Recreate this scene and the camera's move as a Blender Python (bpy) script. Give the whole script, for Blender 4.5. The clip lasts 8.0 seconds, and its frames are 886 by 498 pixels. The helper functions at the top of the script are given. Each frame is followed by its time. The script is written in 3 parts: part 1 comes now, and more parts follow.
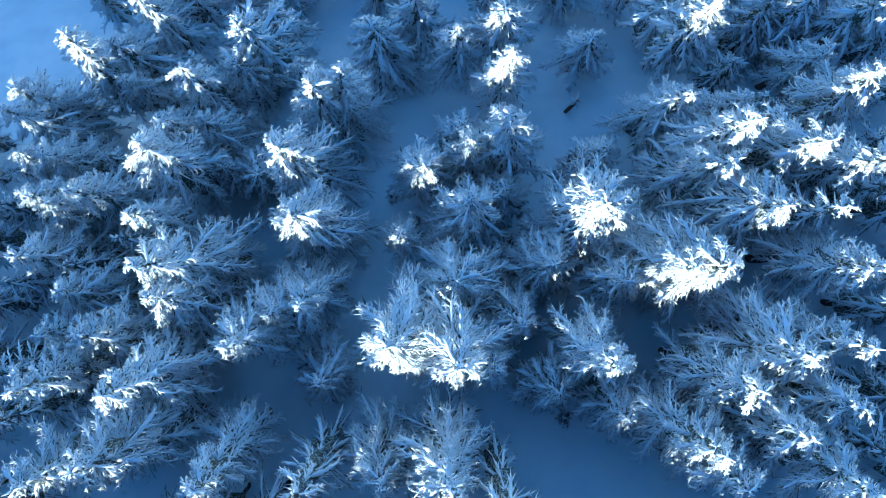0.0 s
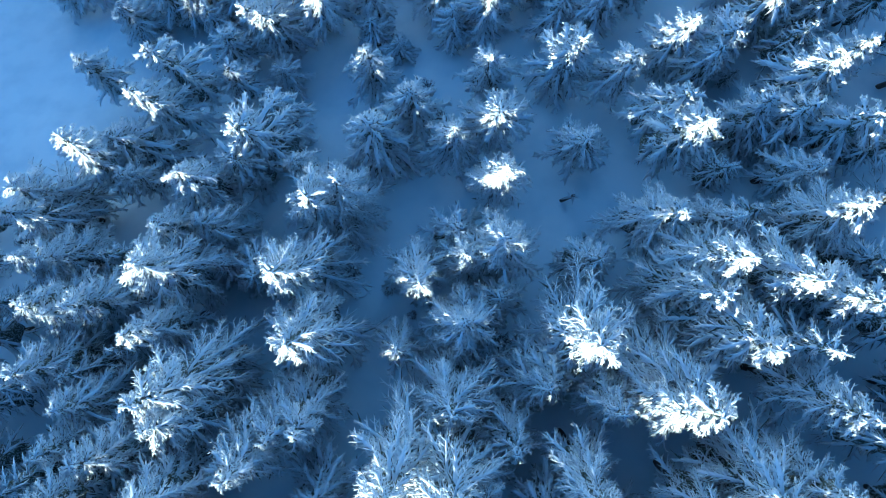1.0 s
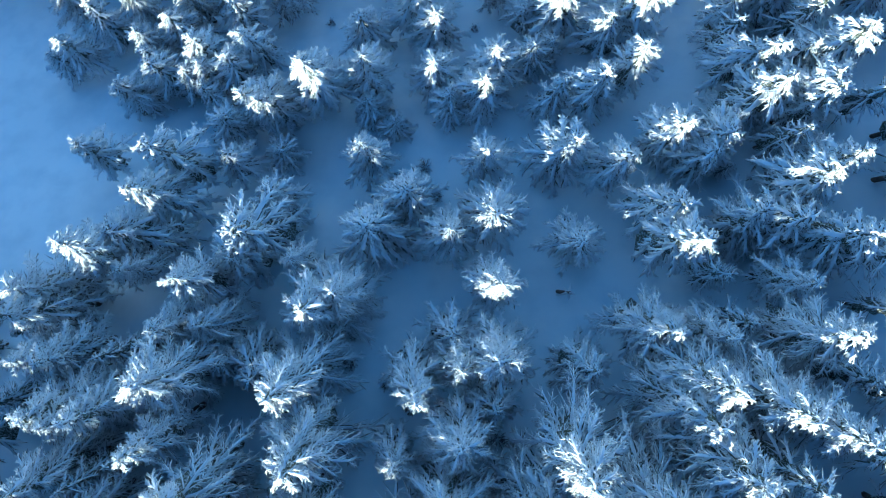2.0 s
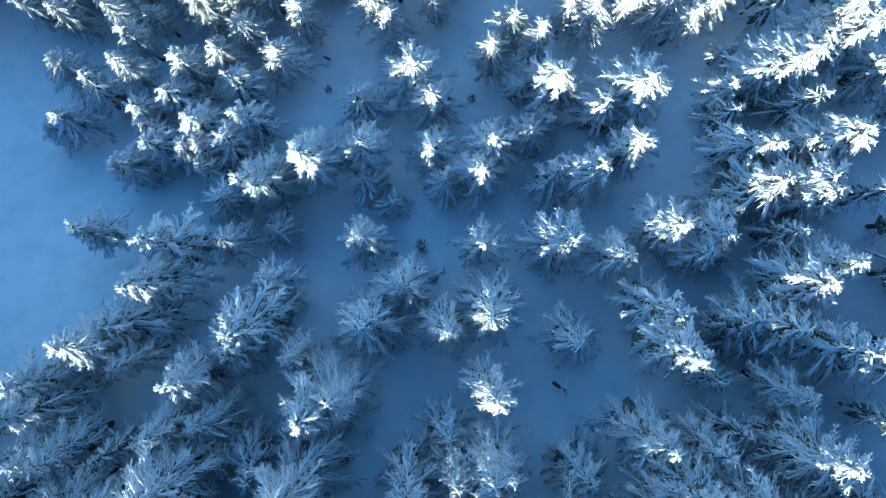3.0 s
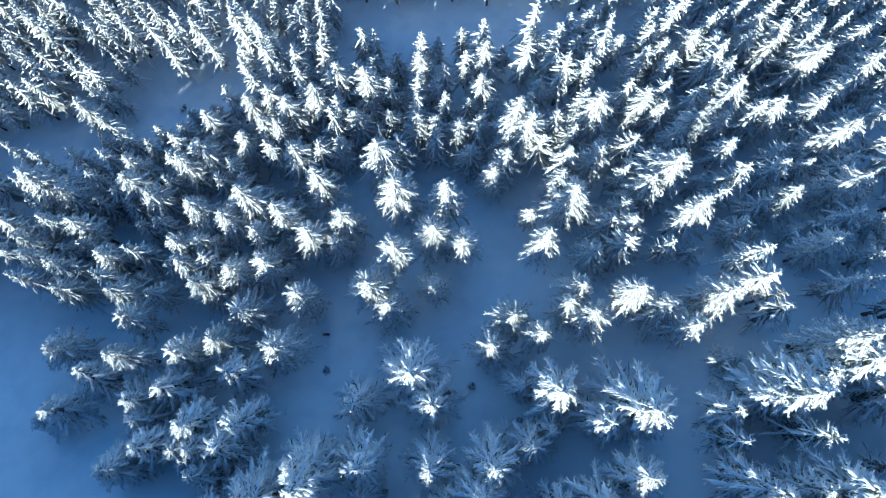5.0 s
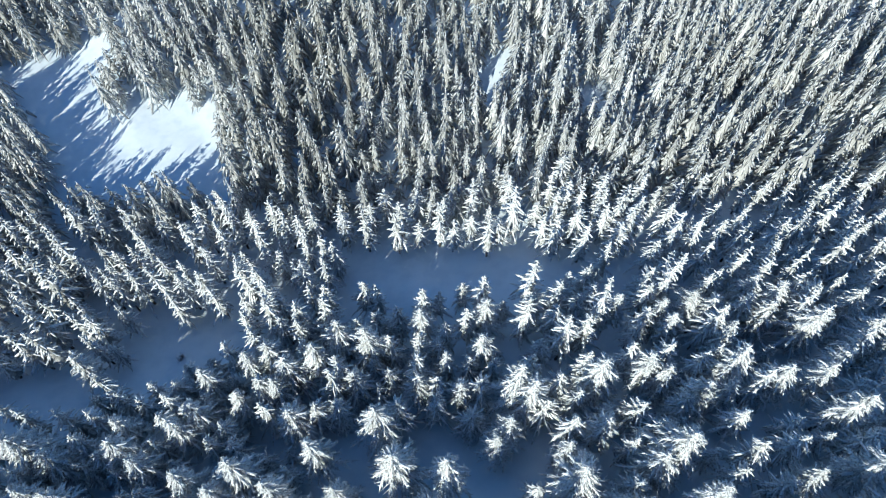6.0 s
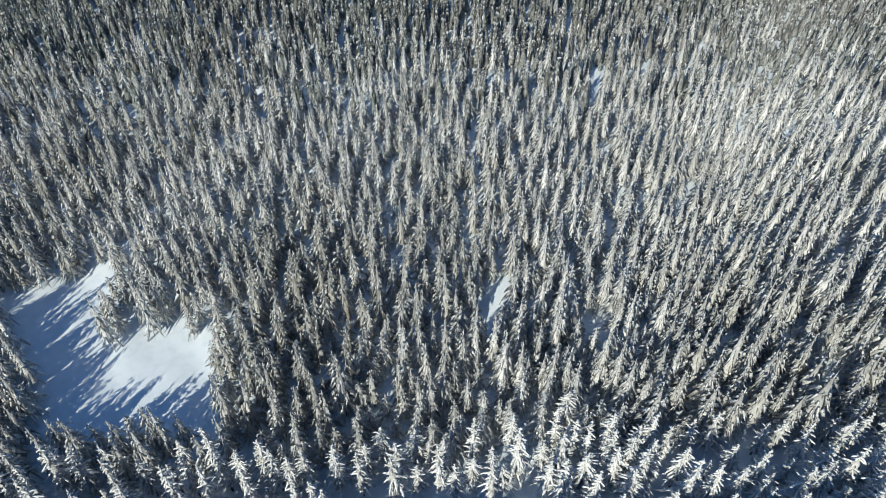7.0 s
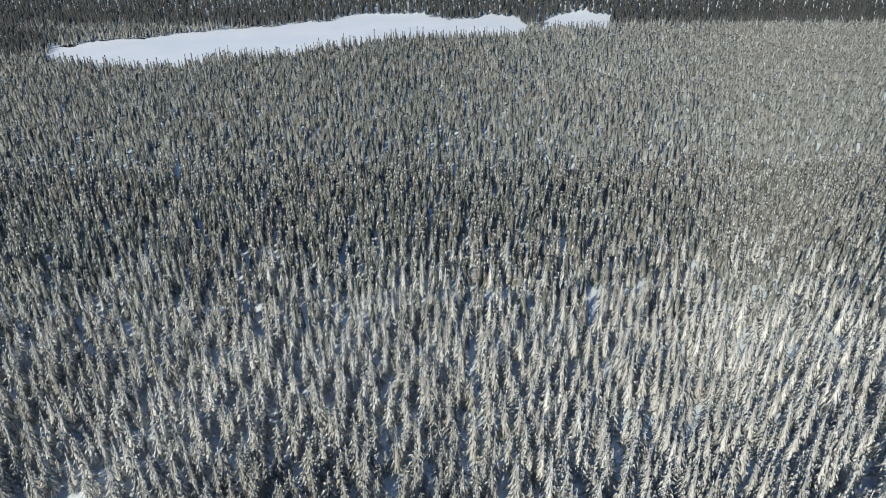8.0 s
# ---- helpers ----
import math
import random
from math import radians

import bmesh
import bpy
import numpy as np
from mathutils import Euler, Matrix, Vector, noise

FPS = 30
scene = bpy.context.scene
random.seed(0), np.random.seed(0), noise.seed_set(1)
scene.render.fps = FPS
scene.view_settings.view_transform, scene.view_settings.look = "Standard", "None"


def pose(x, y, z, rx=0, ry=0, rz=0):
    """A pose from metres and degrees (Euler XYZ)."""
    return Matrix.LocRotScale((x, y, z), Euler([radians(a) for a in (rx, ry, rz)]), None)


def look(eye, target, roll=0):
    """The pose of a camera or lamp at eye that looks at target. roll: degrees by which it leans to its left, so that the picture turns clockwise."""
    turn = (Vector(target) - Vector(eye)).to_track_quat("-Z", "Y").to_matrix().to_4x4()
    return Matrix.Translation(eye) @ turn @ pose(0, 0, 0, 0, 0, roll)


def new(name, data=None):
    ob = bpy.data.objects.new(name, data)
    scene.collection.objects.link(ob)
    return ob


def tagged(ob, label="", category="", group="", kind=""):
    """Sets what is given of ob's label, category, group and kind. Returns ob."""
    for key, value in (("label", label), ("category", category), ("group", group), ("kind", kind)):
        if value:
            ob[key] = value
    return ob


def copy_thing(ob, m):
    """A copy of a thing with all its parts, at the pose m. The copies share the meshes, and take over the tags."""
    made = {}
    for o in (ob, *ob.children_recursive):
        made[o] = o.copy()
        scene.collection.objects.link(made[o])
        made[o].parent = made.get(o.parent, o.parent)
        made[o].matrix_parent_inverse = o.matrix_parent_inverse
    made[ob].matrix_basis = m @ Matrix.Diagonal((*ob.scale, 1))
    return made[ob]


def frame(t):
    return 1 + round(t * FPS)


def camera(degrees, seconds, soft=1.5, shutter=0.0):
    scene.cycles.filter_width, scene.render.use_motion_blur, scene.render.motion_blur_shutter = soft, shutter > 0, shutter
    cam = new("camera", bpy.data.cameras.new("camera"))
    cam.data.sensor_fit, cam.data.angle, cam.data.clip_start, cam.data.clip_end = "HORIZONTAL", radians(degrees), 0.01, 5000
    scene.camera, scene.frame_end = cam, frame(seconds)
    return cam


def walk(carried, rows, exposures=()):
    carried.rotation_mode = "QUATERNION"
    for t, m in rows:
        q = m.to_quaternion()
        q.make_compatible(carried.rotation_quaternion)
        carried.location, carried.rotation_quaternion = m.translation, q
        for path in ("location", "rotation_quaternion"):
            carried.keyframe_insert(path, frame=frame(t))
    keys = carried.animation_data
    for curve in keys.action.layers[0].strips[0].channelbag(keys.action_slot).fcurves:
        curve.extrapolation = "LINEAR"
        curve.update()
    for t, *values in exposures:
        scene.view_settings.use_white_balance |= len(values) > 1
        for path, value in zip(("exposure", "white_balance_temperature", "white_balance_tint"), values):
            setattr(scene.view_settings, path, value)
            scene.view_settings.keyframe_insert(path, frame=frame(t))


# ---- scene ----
cam = camera(65.0, 8.0, 1.0)
METRES, EYE, TILT, LEAN, TURN = 70.0, 70.0, -90.0, 0.0, 0.0
ROWS = [
    (0.0, 0.0, 0.0, 0.0, 0.0, 0.0, -0.0),
    (0.5, 0.0018, -0.0004, 0.0619, -0.06, 0.06, -0.02),
    (1.0, 0.0032, -0.001, 0.1251, -0.15, 0.1, -0.0),
    (1.5, 0.0055, -0.0016, 0.1884, -0.17, 0.19, 0.03),
    (3.0, 0.0116, -0.0037, 0.3826, -0.26, 0.32, 0.13),
    (3.5, 0.0144, -0.0039, 0.4467, -0.24, 0.41, 0.16),
    (4.0, 0.0157, -0.0042, 0.511, -0.29, 0.5, 0.17),
    (4.2, 0.0167, -0.004, 0.5405, -0.25, 0.66, 0.2),
    (4.3, 0.0173, -0.0037, 0.5565, -0.2, 1.22, 0.23),
    (4.4, 0.0179, -0.0034, 0.573, -0.17, 2.25, 0.25),
    (4.5, 0.0184, -0.0032, 0.5899, -0.14, 3.47, 0.27),
    (5.0, 0.0191, -0.005, 0.6612, 0.01, 11.79, 0.23),
    (6.5, 0.0243, -0.0157, 0.8622, 0.2, 36.36, 0.17),
    (7.0, 0.0258, -0.0219, 0.9171, 0.28, 44.68, 0.26),
    (7.5, 0.0262, -0.0289, 0.9621, 0.25, 53.05, 0.31),
    (8.0, 0.0266, -0.0344, 0.9978, 0.17, 61.58, 0.31),
]
EXPOSURES = [(0.0, 1.74, 4560, -6), (1.5, 1.66, 4680, -9), (3.5, 1.46, 4800, -9), (5.0, 1.15, 4720, -3), (6.5, 0.41, 5130, 2), (8.0, 0.15, 5440, 5)]
walk(cam, [(t, pose(0, 0, EYE, TILT, LEAN, TURN) @ pose(METRES * x, METRES * y, METRES * z, 90 + pitch, roll, yaw)) for t, x, y, z, yaw, pitch, roll in ROWS], EXPOSURES)

# ---- light: a low winter sun from behind, over the shoulder of the slope, and a clear blue sky ----
SUN_HEIGHT, SUN_BEARING = 32.8, 208.0  # degrees above the horizon; clockwise from +y
world = bpy.data.worlds.new("winter_sky")
scene.world = world
world.use_nodes = True
sky = world.node_tree.nodes.new("ShaderNodeTexSky")
sky.sky_type, sky.sun_disc = "NISHITA", False
sky.sun_elevation, sky.sun_rotation = radians(SUN_HEIGHT), radians(SUN_BEARING)
sky.air_density, sky.dust_density, sky.ozone_density = 1.0, 0.0, 6.0
world.node_tree.links.new(sky.outputs[0], world.node_tree.nodes["Background"].inputs["Color"])
world.node_tree.nodes["Background"].inputs["Strength"].default_value = 0.07
sun = new("sun", bpy.data.lights.new("sun", "SUN"))
sun.data.energy, sun.data.angle, sun.data.color = 4.6, radians(0.5), (1.0, 0.83, 0.61)
sun_way = Vector((math.sin(radians(SUN_BEARING)) * math.cos(radians(SUN_HEIGHT)), math.cos(radians(SUN_BEARING)) * math.cos(radians(SUN_HEIGHT)), math.sin(radians(SUN_HEIGHT))))
sun.matrix_world = look(sun_way * 300, (0, 0, 0))


# ---- materials ----
def material(name, rough, bump=0.0, bump_scale=8.0):
    """A principled material with object-space noise for its relief; returns it with its nodes, links and shader."""
    mat = bpy.data.materials.new(name)
    mat.use_nodes = True
    nodes, links = mat.node_tree.nodes, mat.node_tree.links
    shader = nodes["Principled BSDF"]
    shader.inputs["Roughness"].default_value = rough
    place = nodes.new("ShaderNodeNewGeometry")
    if bump:
        grain = nodes.new("ShaderNodeTexNoise")
        grain.inputs["Scale"].default_value, grain.inputs["Detail"].default_value = bump_scale, 5.0
        links.new(place.outputs["Position"], grain.inputs["Vector"])
        relief = nodes.new("ShaderNodeBump")
        relief.inputs["Strength"].default_value, relief.inputs["Distance"].default_value = bump, 0.15
        links.new(grain.outputs["Fac"], relief.inputs["Height"])
        links.new(relief.outputs["Normal"], shader.inputs["Normal"])
    return mat, nodes, links, shader, place


def noise_mix(nodes, links, place, scale, low, high, a, b, detail=4.0):
    """Colour a to colour b by a noise of that scale between the two thresholds; a or b may be a socket."""
    tex = nodes.new("ShaderNodeTexNoise")
    tex.inputs["Scale"].default_value, tex.inputs["Detail"].default_value = scale, detail
    links.new(place.outputs["Position"], tex.inputs["Vector"])
    ramp = nodes.new("ShaderNodeMapRange")
    ramp.inputs["From Min"].default_value, ramp.inputs["From Max"].default_value = low, high
    links.new(tex.outputs["Fac"], ramp.inputs["Value"])
    mix = nodes.new("ShaderNodeMix")
    mix.data_type = "RGBA"
    links.new(ramp.outputs["Result"], mix.inputs["Factor"])
    for index, value in ((6, a), (7, b)):
        if isinstance(value, tuple):
            mix.inputs[index].default_value = (*value, 1.0)
        else:
            links.new(value, mix.inputs[index])
    return mix.outputs[2]


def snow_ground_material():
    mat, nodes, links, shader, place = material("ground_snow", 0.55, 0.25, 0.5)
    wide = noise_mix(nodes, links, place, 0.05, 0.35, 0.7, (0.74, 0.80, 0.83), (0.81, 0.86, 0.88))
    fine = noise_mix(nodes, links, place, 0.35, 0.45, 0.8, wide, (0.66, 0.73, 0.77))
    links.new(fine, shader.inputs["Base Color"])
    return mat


def lake_snow_material():
    mat, nodes, links, shader, place = material("lake_snow", 0.5, 0.2, 0.3)
    wide = noise_mix(nodes, links, place, 0.02, 0.35, 0.7, (0.76, 0.80, 0.84), (0.84, 0.86, 0.88))
    links.new(wide, shader.inputs["Base Color"])
    return mat


def snow_load_material():
    mat, nodes, links, shader, place = material("branch_snow", 0.6, 0.35, 12.0)
    white = noise_mix(nodes, links, place, 1.4, 0.35, 0.65, (0.90, 0.92, 0.94), (0.80, 0.83, 0.85))
    rime = noise_mix(nodes, links, place, 4.0, 0.64, 0.80, white, (0.50, 0.53, 0.52))
    links.new(rime, shader.inputs["Base Color"])
    return mat


def needle_material():
    mat, nodes, links, shader, place = material("spruce_needles", 0.7, 0.4, 14.0)
    green = noise_mix(nodes, links, place, 0.5, 0.35, 0.65, (0.045, 0.06, 0.03), (0.075, 0.075, 0.04))
    frost = noise_mix(nodes, links, place, 7.0, 0.46, 0.64, green, (0.56, 0.60, 0.62))
    links.new(frost, shader.inputs["Base Color"])
    return mat


def tinted(nodes, links, place, colour, low, high):
    """A colour made lighter or darker from spray to spray."""
    ramp = nodes.new("ShaderNodeMapRange")
    ramp.inputs["To Min"].default_value, ramp.inputs["To Max"].default_value = low, high
    links.new(place.outputs["Random Per Island"], ramp.inputs["Value"])
    scale = nodes.new("ShaderNodeVectorMath")
    scale.operation = "SCALE"
    links.new(colour, scale.inputs[0])
    links.new(ramp.outputs["Result"], scale.inputs["Scale"])
    return scale.outputs["Vector"]


def painted_glow(nodes, links, place, colour, most=0.62):
    """Paler towards +x: the brightening opposite the sun, put into the needle colour."""
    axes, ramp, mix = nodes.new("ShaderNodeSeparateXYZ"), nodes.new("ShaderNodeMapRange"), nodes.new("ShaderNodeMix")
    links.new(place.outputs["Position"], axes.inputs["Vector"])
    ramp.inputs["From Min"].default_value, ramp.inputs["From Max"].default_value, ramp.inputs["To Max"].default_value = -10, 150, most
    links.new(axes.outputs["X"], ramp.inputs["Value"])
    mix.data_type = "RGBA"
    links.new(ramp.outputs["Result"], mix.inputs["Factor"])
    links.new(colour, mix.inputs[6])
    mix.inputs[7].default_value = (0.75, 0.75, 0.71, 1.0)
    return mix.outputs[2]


def frosted_material():
    mat, nodes, links, shader, place = material("frosted_needles", 0.7, 0.4, 6.0)
    green = noise_mix(nodes, links, place, 0.02, 0.4, 0.6, (0.036, 0.052, 0.038), (0.066, 0.064, 0.046))
    patch = noise_mix(nodes, links, place, 2.6, 0.44, 0.56, green, (0.46, 0.465, 0.455), 6.0)
    wood = noise_mix(nodes, links, place, 0.13, 0.4, 0.75, patch, green)
    links.new(tinted(nodes, links, place, painted_glow(nodes, links, place, wood, 0.12), 0.78, 1.1), shader.inputs["Base Color"])
    return mat


def rimed_material():
    mat, nodes, links, shader, place = material("rimed_needles", 0.7, 0.5, 8.0)
    green = noise_mix(nodes, links, place, 0.05, 0.4, 0.6, (0.055, 0.072, 0.054), (0.09, 0.09, 0.068))
    patch = noise_mix(nodes, links, place, 3.6, 0.37, 0.52, green, (0.8, 0.8, 0.785), 6.0)
    bare = noise_mix(nodes, links, place, 0.14, 0.52, 0.74, patch, (0.21, 0.21, 0.175))
    wood = noise_mix(nodes, links, place, 0.018, 0.42, 0.68, bare, (0.34, 0.335, 0.3), 2.0)
    links.new(tinted(nodes, links, place, painted_glow(nodes, links, place, wood), 0.8, 1.1), shader.inputs["Base Color"])
    return mat


def mottled_material():
    mat, nodes, links, shader, place = material("mottled_snow", 0.65, 0.5, 7.0)
    green = noise_mix(nodes, links, place, 0.05, 0.4, 0.6, (0.05, 0.064, 0.048), (0.08, 0.08, 0.058))
    patch = noise_mix(nodes, links, place, 4.0, 0.32, 0.46, green, (0.87, 0.88, 0.87), 6.0)
    sparse = noise_mix(nodes, links, place, 0.16, 0.55, 0.8, patch, (0.36, 0.37, 0.33))
    links.new(tinted(nodes, links, place, sparse, 0.82, 1.0), shader.inputs["Base Color"])
    return mat


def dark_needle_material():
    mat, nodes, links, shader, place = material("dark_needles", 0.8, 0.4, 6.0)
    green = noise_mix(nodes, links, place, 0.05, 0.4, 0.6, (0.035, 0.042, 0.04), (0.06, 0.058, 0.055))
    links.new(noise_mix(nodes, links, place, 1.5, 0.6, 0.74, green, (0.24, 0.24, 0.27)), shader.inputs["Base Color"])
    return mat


def shrub_material():
    mat, nodes, links, shader, place = material("shrub_twigs", 0.85, 0.5, 20.0)
    brown = noise_mix(nodes, links, place, 3.0, 0.35, 0.65, (0.045, 0.035, 0.035), (0.09, 0.07, 0.06))
    links.new(noise_mix(nodes, links, place, 6.0, 0.48, 0.68, brown, (0.4, 0.43, 0.46)), shader.inputs["Base Color"])
    return mat


def bark_material():
    mat, nodes, links, shader, place = material("spruce_bark", 0.85, 0.8, 12.0)
    brown = noise_mix(nodes, links, place, 3.0, 0.35, 0.65, (0.06, 0.045, 0.035), (0.12, 0.095, 0.075))
    frost = noise_mix(nodes, links, place, 1.1, 0.58, 0.72, brown, (0.5, 0.52, 0.55))
    links.new(frost, shader.inputs["Base Color"])
    return mat


def straw_material():
    mat, nodes, links, shader, place = material("dead_wood", 0.8, 0.6, 15.0)
    links.new(noise_mix(nodes, links, place, 2.0, 0.35, 0.65, (0.35, 0.29, 0.2), (0.6, 0.57, 0.5)), shader.inputs["Base Color"])
    return mat


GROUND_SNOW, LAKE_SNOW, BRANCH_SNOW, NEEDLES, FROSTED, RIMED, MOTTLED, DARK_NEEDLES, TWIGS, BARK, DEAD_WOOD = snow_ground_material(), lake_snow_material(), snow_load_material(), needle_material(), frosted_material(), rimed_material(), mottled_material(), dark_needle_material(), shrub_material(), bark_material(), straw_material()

# ---- the lie of the land ----
SLOPE_Y = (-400, -60, 0, 60, 80, 100, 130, 190, 300, 500, 680, 985, 1500, 2500, 5000)
SLOPE_Z = (255.7, 43.6, 6.1, -31, -42, -51.2, -61.5, -68.5, -75, -81, -84.5, -84.5, -10, 160, 240)
LAKE_Z = -84.3
rng = np.random.default_rng(11)
WAVES = [(rng.uniform(0, 6.3), rng.uniform(0, 6.3), length) for length in (31, 23, 17, 11, 7.3, 5.1, 3.4)]


def terrain(x, y):
    """The snow surface's height: a slope that eases into a valley, higher towards +x."""
    x, y = np.asarray(x, float), np.asarray(y, float)
    base = sum(np.interp(y + d, SLOPE_Y, SLOPE_Z) for d in (-10, -5, 0, 5, 10)) / 5
    side = 11.4 * np.tanh(x / 60) * np.clip((420 - y) / 300, 0, 1)
    swell = sum(length * 0.008 * np.sin(x / length * 6.3 * math.cos(turn) + y / length * 6.3 * math.sin(turn) + shift) for turn, shift, length in WAVES)
    shoulder = 0.003 * np.clip(x, 0, 40) ** 2 * np.clip((110 - y) / 50, 0, 1) * np.clip((y + 40) / 50, 0, 1)
    return base + side + shoulder + swell * np.clip((500 - y) / 300, 0, 1)


def inside(polygon, x, y):
    hit, j = False, len(polygon) - 1
    for i in range(len(polygon)):
        (xi, yi), (xj, yj) = polygon[i], polygon[j]
        if (yi > y) != (yj > y) and x < (xj - xi) * (y - yi) / (yj - yi) + xi:
            hit = not hit
        j = i
    return hit


GLADES = [
    [(-41, 22), (-38, 34), (-57, 47), (-62, 66), (-72, 70), (-76, 40), (-70, 16), (-52, 17)],
    [(-20, 120.5), (-13, 124.6), (-1, 125.8), (14.5, 122), (26, 121), (25, 114), (14, 108), (-1, 110), (-18, 109)],
    [(-56, 92.5), (-59.4, 99), (-59.3, 109), (-49, 110), (-40, 111), (-34, 99), (-46, 95)],
    [(-86, 95.4), (-79, 96.5), (-72, 98.7), (-67, 100), (-63, 96), (-55, 92.5), (-60, 87.8), (-70, 89.5), (-82, 86)],
    [(-88, 143), (-100, 169), (-110, 177), (-122, 189), (-116, 198), (-96, 202), (-88, 197), (-93, 188), (-85, 173), (-72, 179), (-57, 175), (-52, 158), (-49, 142)],
    [(22, 53), (31, 57), (39, 56), (38, 49), (31.5, 45), (29, 41.5), (25, 48)],
    [(11.7, 170), (12.5, 181.4), (14.6, 187), (18.5, 187), (17.8, 178.4), (15, 168)],
    [(34.3, 162), (38.4, 178), (41, 184.5), (42.8, 184.4), (39, 171), (36, 161)],
    [(50, 264), (57, 290), (61, 302), (65, 300), (56.5, 268)],
]
LAKE = [(-377, 747), (-359, 728), (-327, 716), (-297, 707), (-259, 701), (-226, 710), (-214, 737), (-179, 747), (-141, 749), (-118, 775), (-81, 799), (-48, 822), (-18, 828), (42, 834), (91, 847), (103, 866), (99, 953), (63, 976), (44, 949), (13, 942), (-22, 980), (-100, 976), (-122, 956), (-130, 934), (-162, 927), (-185, 906), (-246, 886), (-284, 867), (-318, 840), (-363, 831), (-375, 817), (-378, 798), (-400, 806)]
BAY = [(115, 866), (138, 873), (164, 876), (193, 879), (212, 960), (197, 976), (183, 996), (154, 972), (130, 945)]


def steps(*stretches):
    """Grid lines: (start, end, spacing) after one another."""
    lines = [np.arange(a, b, s) for a, b, s in stretches]
    return np.concatenate(lines + [[stretches[-1][1]]])


def mesh_from(name, points, faces, materials, slots=None, smooth=False):
    mesh = bpy.data.meshes.new(name)
    points, faces = np.asarray(points, np.float32), np.asarray(faces, np.int32)
    n, k = faces.shape
    mesh.vertices.add(len(points))
    mesh.vertices.foreach_set("co", points.ravel())
    mesh.loops.add(n * k)
    mesh.loops.foreach_set("vertex_index", faces.ravel())
    mesh.polygons.add(n)
    mesh.polygons.foreach_set("loop_start", np.arange(0, n * k, k, dtype=np.int32))
    mesh.polygons.foreach_set("loop_total", np.full(n, k, np.int32))
    if slots is not None:
        mesh.polygons.foreach_set("material_index", np.asarray(slots, np.int32))
    mesh.polygons.foreach_set("use_smooth", np.full(n, smooth, bool))
    for m in materials:
        mesh.materials.append(m)
    mesh.update(calc_edges=True)
    return mesh


def build_ground():
    xs = steps((-4500, -1000, 500), (-1000, -300, 50), (-300, -130, 10), (-130, 130, 1.6), (130, 300, 10), (300, 1000, 50), (1000, 4500, 500))
    ys = steps((-3000, -400, 400), (-400, -70, 15), (-70, 210, 1.6), (210, 420, 10), (420, 1200, 30), (1200, 4800, 300))
    gx, gy = np.meshgrid(xs, ys)
    gz = terrain(gx, gy)
    w, h = len(xs), len(ys)
    i = np.arange(w * h).reshape(h, w)
    faces = np.stack([i[:-1, :-1], i[:-1, 1:], i[1:, 1:], i[1:, :-1]], -1).reshape(-1, 4)
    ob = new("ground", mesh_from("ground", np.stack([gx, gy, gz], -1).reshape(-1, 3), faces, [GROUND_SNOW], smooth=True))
    return tagged(ob, "deep smooth snow on a wooded mountain slope", "snow", kind="structure")


def build_lake(outline, label):
    bm = bmesh.new()
    random.seed(5)
    ring = []
    for (ax, ay), (bx, by) in zip(outline, outline[1:] + outline[:1]):
        for k in range(6):
            u = k / 6
            ring.append(bm.verts.new((ax + (bx - ax) * u + random.uniform(-4, 4), ay + (by - ay) * u + random.uniform(-4, 4), LAKE_Z)))
    face = bm.faces.new(ring)
    bmesh.ops.triangulate(bm, faces=[face])
    mesh = bpy.data.meshes.new("frozen_lake")
    bm.to_mesh(mesh)
    bm.free()
    mesh.materials.append(LAKE_SNOW)
    return tagged(new("water", mesh), label, "frozen lake", kind="structure")


build_ground()
build_lake(LAKE, "frozen lake under smooth white snow between forests")
build_lake(BAY, "small frozen bay under white snow")


